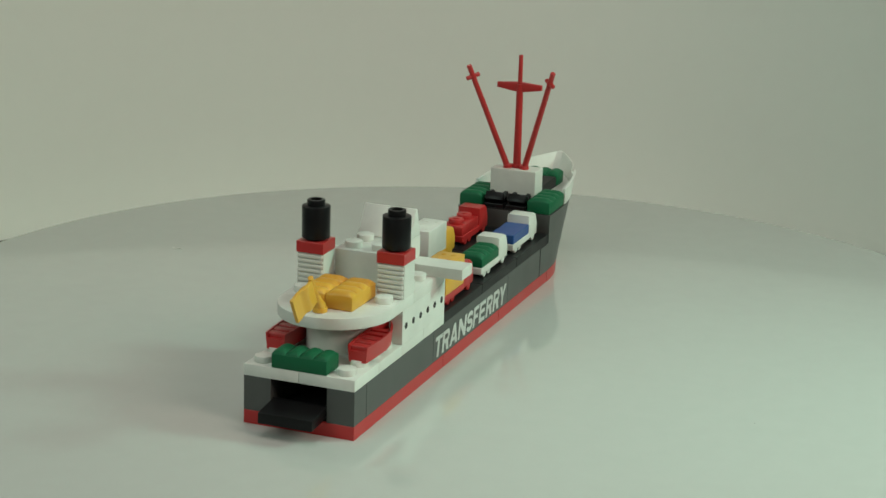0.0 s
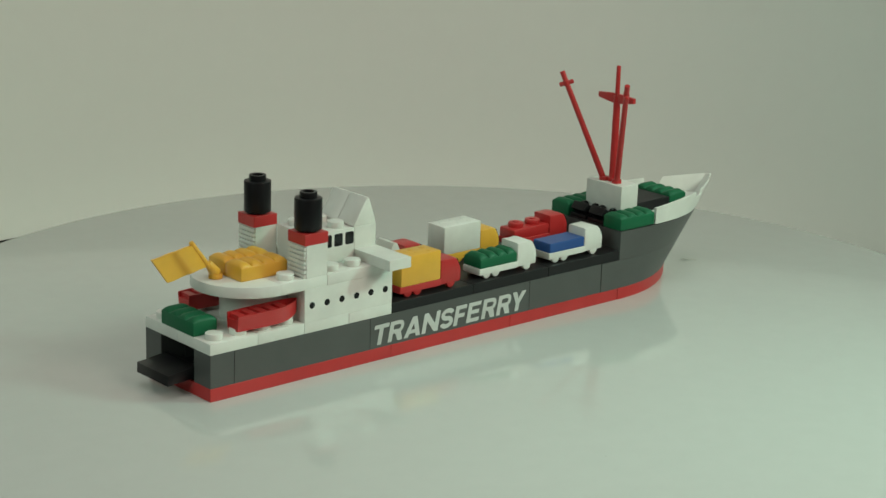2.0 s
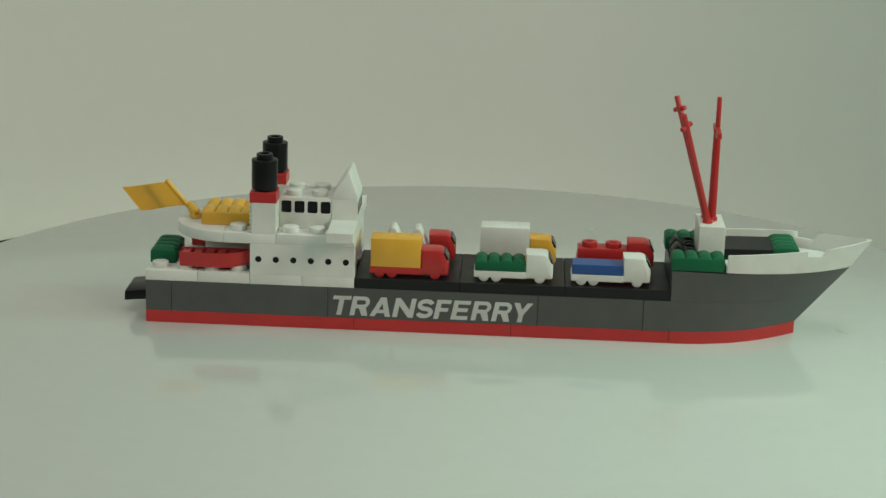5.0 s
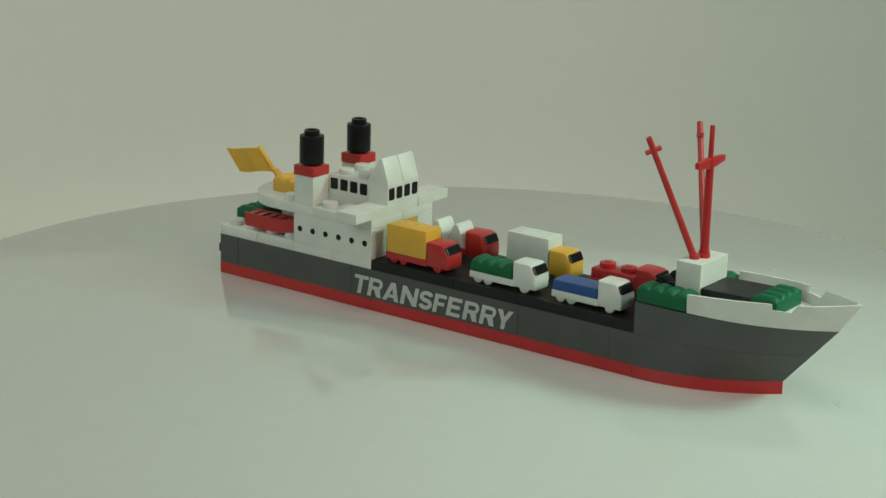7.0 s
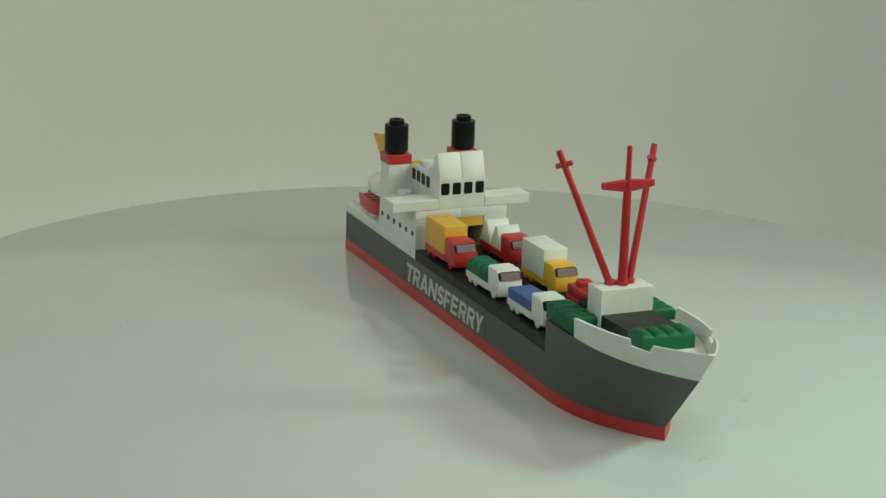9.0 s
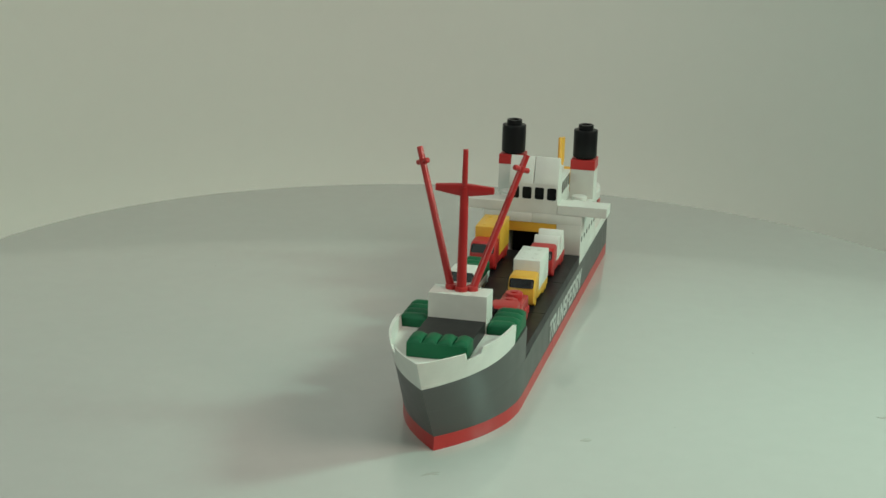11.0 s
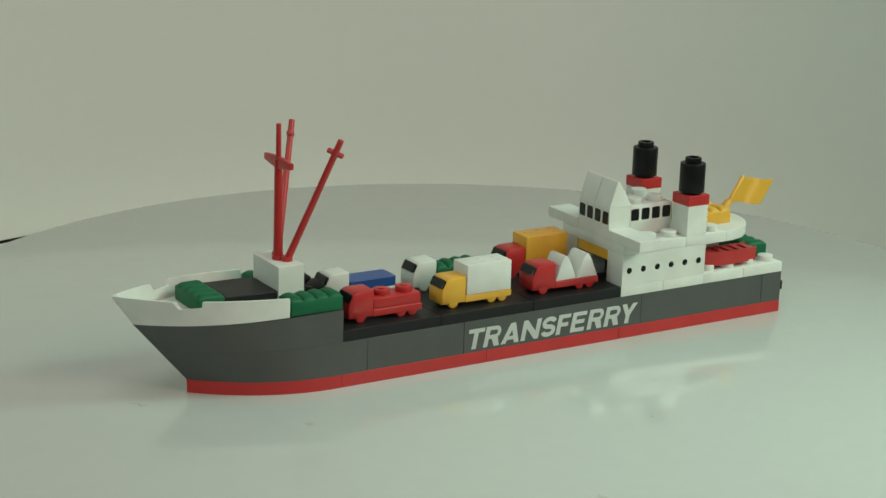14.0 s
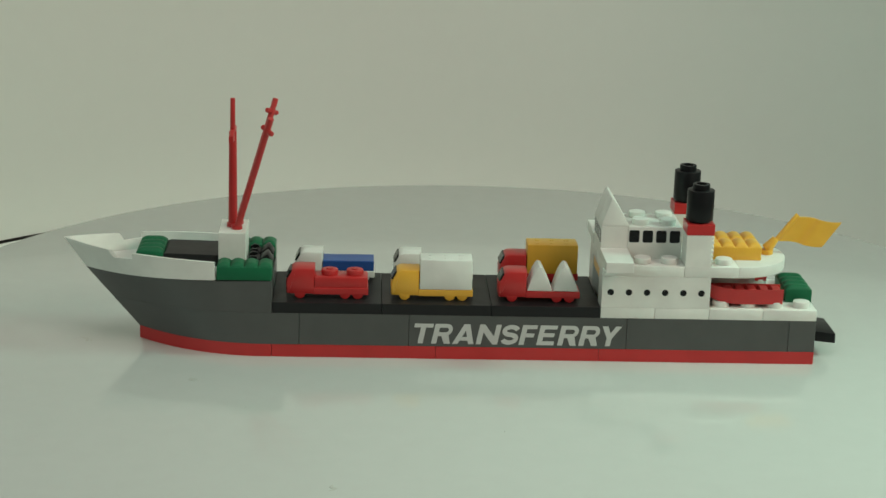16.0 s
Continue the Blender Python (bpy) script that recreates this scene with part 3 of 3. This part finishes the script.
def truck(label, cab_mat, load_kind, load_mat):
    """A moulded toy truck, 24 mm long, cab towards +x, wheels on z 0."""
    ob = new("toy_truck")
    tagged(ob, label, "toy truck", group="trucks on the deck")
    bm = bmesh.new()
    box(bm, -12 / 8, 4 / 8, -3.9 / 8, 3.9 / 8, 1.3, 3.4, 0.0, 0.25)
    part("chassis", bm, cab_mat, ob)
    bm = bmesh.new()
    prof = [(3.7, 1.3), (11.6, 1.3), (12.0, 1.8), (12.05, 4.8), (11.75, 6.2), (10.6, 8.4), (9.9, 8.95), (8.9, 9.2), (3.7, 9.15)]
    prism(bm, [(x * MM, z * MM) for x, z in prof], -4.0 * MM, 4.0 * MM, "y", 0.9)
    cab = part("cab", bm, cab_mat, ob, smooth=True)
    bm = bmesh.new()
    prism(bm, [(11.75 * MM, 6.1 * MM), (12.05 * MM, 6.25 * MM), (10.95 * MM, 8.45 * MM), (10.5 * MM, 8.6 * MM), (9.8 * MM, 8.0 * MM), (10.9 * MM, 5.9 * MM)], -3.6 * MM, 3.6 * MM, "y", 0.5)
    part("windscreen", bm, INK_BLACK, cab, "black windscreen")
    for x in (8.0, -5.2, -8.9):
        for side in (-1, 1):
            bm = bmesh.new()
            rod(bm, (x * MM, side * 2.4 * MM, 1.62 * MM), (x * MM, side * 3.85 * MM, 1.62 * MM), 1.62 * MM, None, 18, 0.25 * MM)
            part("wheel", bm, cab_mat, ob, smooth=True)
    bm = bmesh.new()
    if load_kind == "box":
        box(bm, -11.7 / 8, 3.6 / 8, -4.0 / 8, 4.0 / 8, 3.4, 12.4, 0.0, 0.3)
        for x in (-8.5, -4, 0.5):
            for y in (-1.6, 1.6):
                rod(bm, (x * MM, y * MM, 12.3 * MM), (x * MM, y * MM, 12.5 * MM), 0.8 * MM, None, 12)
        part("cargo_box", bm, load_mat, ob, smooth=True)
    elif load_kind == "ribs":
        lobed(bm, -11.7, 3.5, -3.9, 3.9, 3.4, 6.1, 7.8)
        part("ribbed_load", bm, load_mat, ob, smooth=True)
    elif load_kind == "slab":
        box(bm, -11.7 / 8, 3.6 / 8, -3.85 / 8, 3.85 / 8, 3.4, 6.5, 0.0, 0.25)
        part("slab_load", bm, load_mat, ob)
    elif load_kind == "tank":
        box(bm, -11.8 / 8, 3.8 / 8, -3.6 / 8, 3.6 / 8, 3.2, 6.6, 0.0, 0.5)
        for x in (-8.0, -0.6):
            rod(bm, (x * MM, 0, 6.4 * MM), (x * MM, 0, 8.2 * MM), 2.5 * MM, None, 24, 0.3 * MM)
            rod(bm, (x * MM, 0, 8.15 * MM), (x * MM, 0, 8.5 * MM), 1.1 * MM, None, 14)
        part("tank", bm, load_mat, ob, smooth=True)
    else:
        for x in (-0.2, -7.9):
            one = bmesh.new()
            prof = [(x + 3.75, 3.4), (x + 2.95, 6.0), (x + 2.0, 8.7), (x + 1.1, 10.4), (x + 0.4, 10.8), (x - 0.4, 10.6), (x - 1.3, 9.0), (x - 2.7, 6.0), (x - 3.75, 3.4)]
            prism(one, [(p * MM, q * MM) for p, q in prof], -3.85 * MM, 3.85 * MM, "y", 0.25)
            part("tent_load", one, load_mat, ob, "white wedge-shaped load", True)
        bm.free()
    return ob


def boat_width(q):
    """Half of the boat's width in millimetres, q from -1 at the transom to 1 at the bow."""
    return (3.25 - 0.6 * max(0.0, -q) ** 2) * (1 - max(0.0, (q - 0.05) / 0.95) ** 2.4) ** 0.8 + 0.2


def lifeboat():
    """A small open boat, 22 mm long, with a flat transom and a pointed bow towards +x."""
    ob = new("toy_lifeboat")
    tagged(ob, "small red plastic lifeboat beside the round white core", "toy boat", group="lifeboats")
    bm = bmesh.new()
    n, rows = 24, []
    for k in range(n + 1):
        q = -1 + 2 * k / n
        w = boat_width(q)
        sheer = 0.15 + 0.8 * max(0.0, q) ** 2
        rise = 1.6 * max(0.0, q) ** 3
        x = 10.9 * q
        ring = [(-w * 0.84, rise), (-w, 4.4 + sheer), (-w + min(0.55, w * 0.4), 4.4 + sheer), (-w * 0.75, 3.1), (w * 0.75, 3.1), (w - min(0.55, w * 0.4), 4.4 + sheer), (w, 4.4 + sheer), (w * 0.84, rise)]
        rows.append([bm.verts.new((x * MM, y * MM, z * MM)) for y, z in ring])
    for p, q in zip(rows, rows[1:]):
        for i in range(8):
            j = (i + 1) % 8
            bm.faces.new((p[i], p[j], q[j], q[i]))
    bm.faces.new(rows[0])
    bm.faces.new(rows[-1])
    part("boat_hull", bm, RED, ob, smooth=True)
    for x in (-9.0, -5.4, -1.8, 1.8, 5.2):
        bm = bmesh.new()
        w = min(boat_width((x - 1.2) / 11.1), boat_width((x + 1.2) / 11.1)) - 0.35
        box(bm, (x - 1.2) / 8, (x + 1.2) / 8, -w / 8, w / 8, 3.0, 4.35, 0.0, 0.2)
        part("thwart", bm, RED, ob)
    return ob


room()
place(turntable(), ON_DISC.inverted() @ pose(0, 0, -0.6 * MM))
place(ship(), pose(0, 0, 0))
green = cargo("cargo_block", "dark green ribbed plastic cargo block", GREEN, 2)
place(green, pose(21 * S, 1.5 * S, 22.4 * MM))
place(copy_thing(green, pose(0, 0, 0)), pose(21 * S, -1.5 * S, 22.4 * MM))
place(copy_thing(green, pose(0, 0, 0)), pose(24.5 * S, 0, 24.2 * MM, 0, 0, 90))
place(copy_thing(green, pose(0, 0, 0)), pose(0.5 * S, 0, 16.0 * MM, 0, 0, 90))
yellow = cargo("cargo_block", "golden yellow ribbed plastic cargo block", YELLOW, 2)
place(yellow, pose(3.0 * S, 0.5 * S, 28.8 * MM))
place(copy_thing(yellow, pose(0, 0, 0)), pose(3.0 * S, -0.5 * S, 28.8 * MM))
boat = lifeboat()
place(boat, pose(2.62 * S, 1.46 * S, 17.3 * MM))
place(copy_thing(boat, pose(0, 0, 0)), pose(2.62 * S, -1.53 * S, 17.3 * MM))
for label, cab_mat, kind, load_mat, u, v in (
        ("red plastic toy truck with a yellow box body", RED, "box", YELLOW, 10.06, -1.30),
        ("white plastic toy truck with a green ribbed load", WHITE, "ribs", GREEN, 14.05, -1.26),
        ("white plastic toy truck with a flat blue load", WHITE, "slab", BLUE, 17.76, -1.24),
        ("red plastic toy truck with two white wedges", RED, "tents", WHITE, 10.23, 1.0),
        ("yellow plastic toy truck with a white box body", YELLOW, "box", WHITE, 14.17, 1.0),
        ("red plastic toy tanker truck with two filler caps", RED, "tank", RED, 18.0, 1.0)):
    place(truck(label, cab_mat, kind, load_mat), pose(u * S, v * S, 16.0 * MM))


def motions():
    """Everything on the disc turns about its axle."""
    for ob, m in THINGS:
        walk(ob, [(t, pose(0, 0, 0, 0, 0, a) @ m) for t, a in HEADING])


motions()
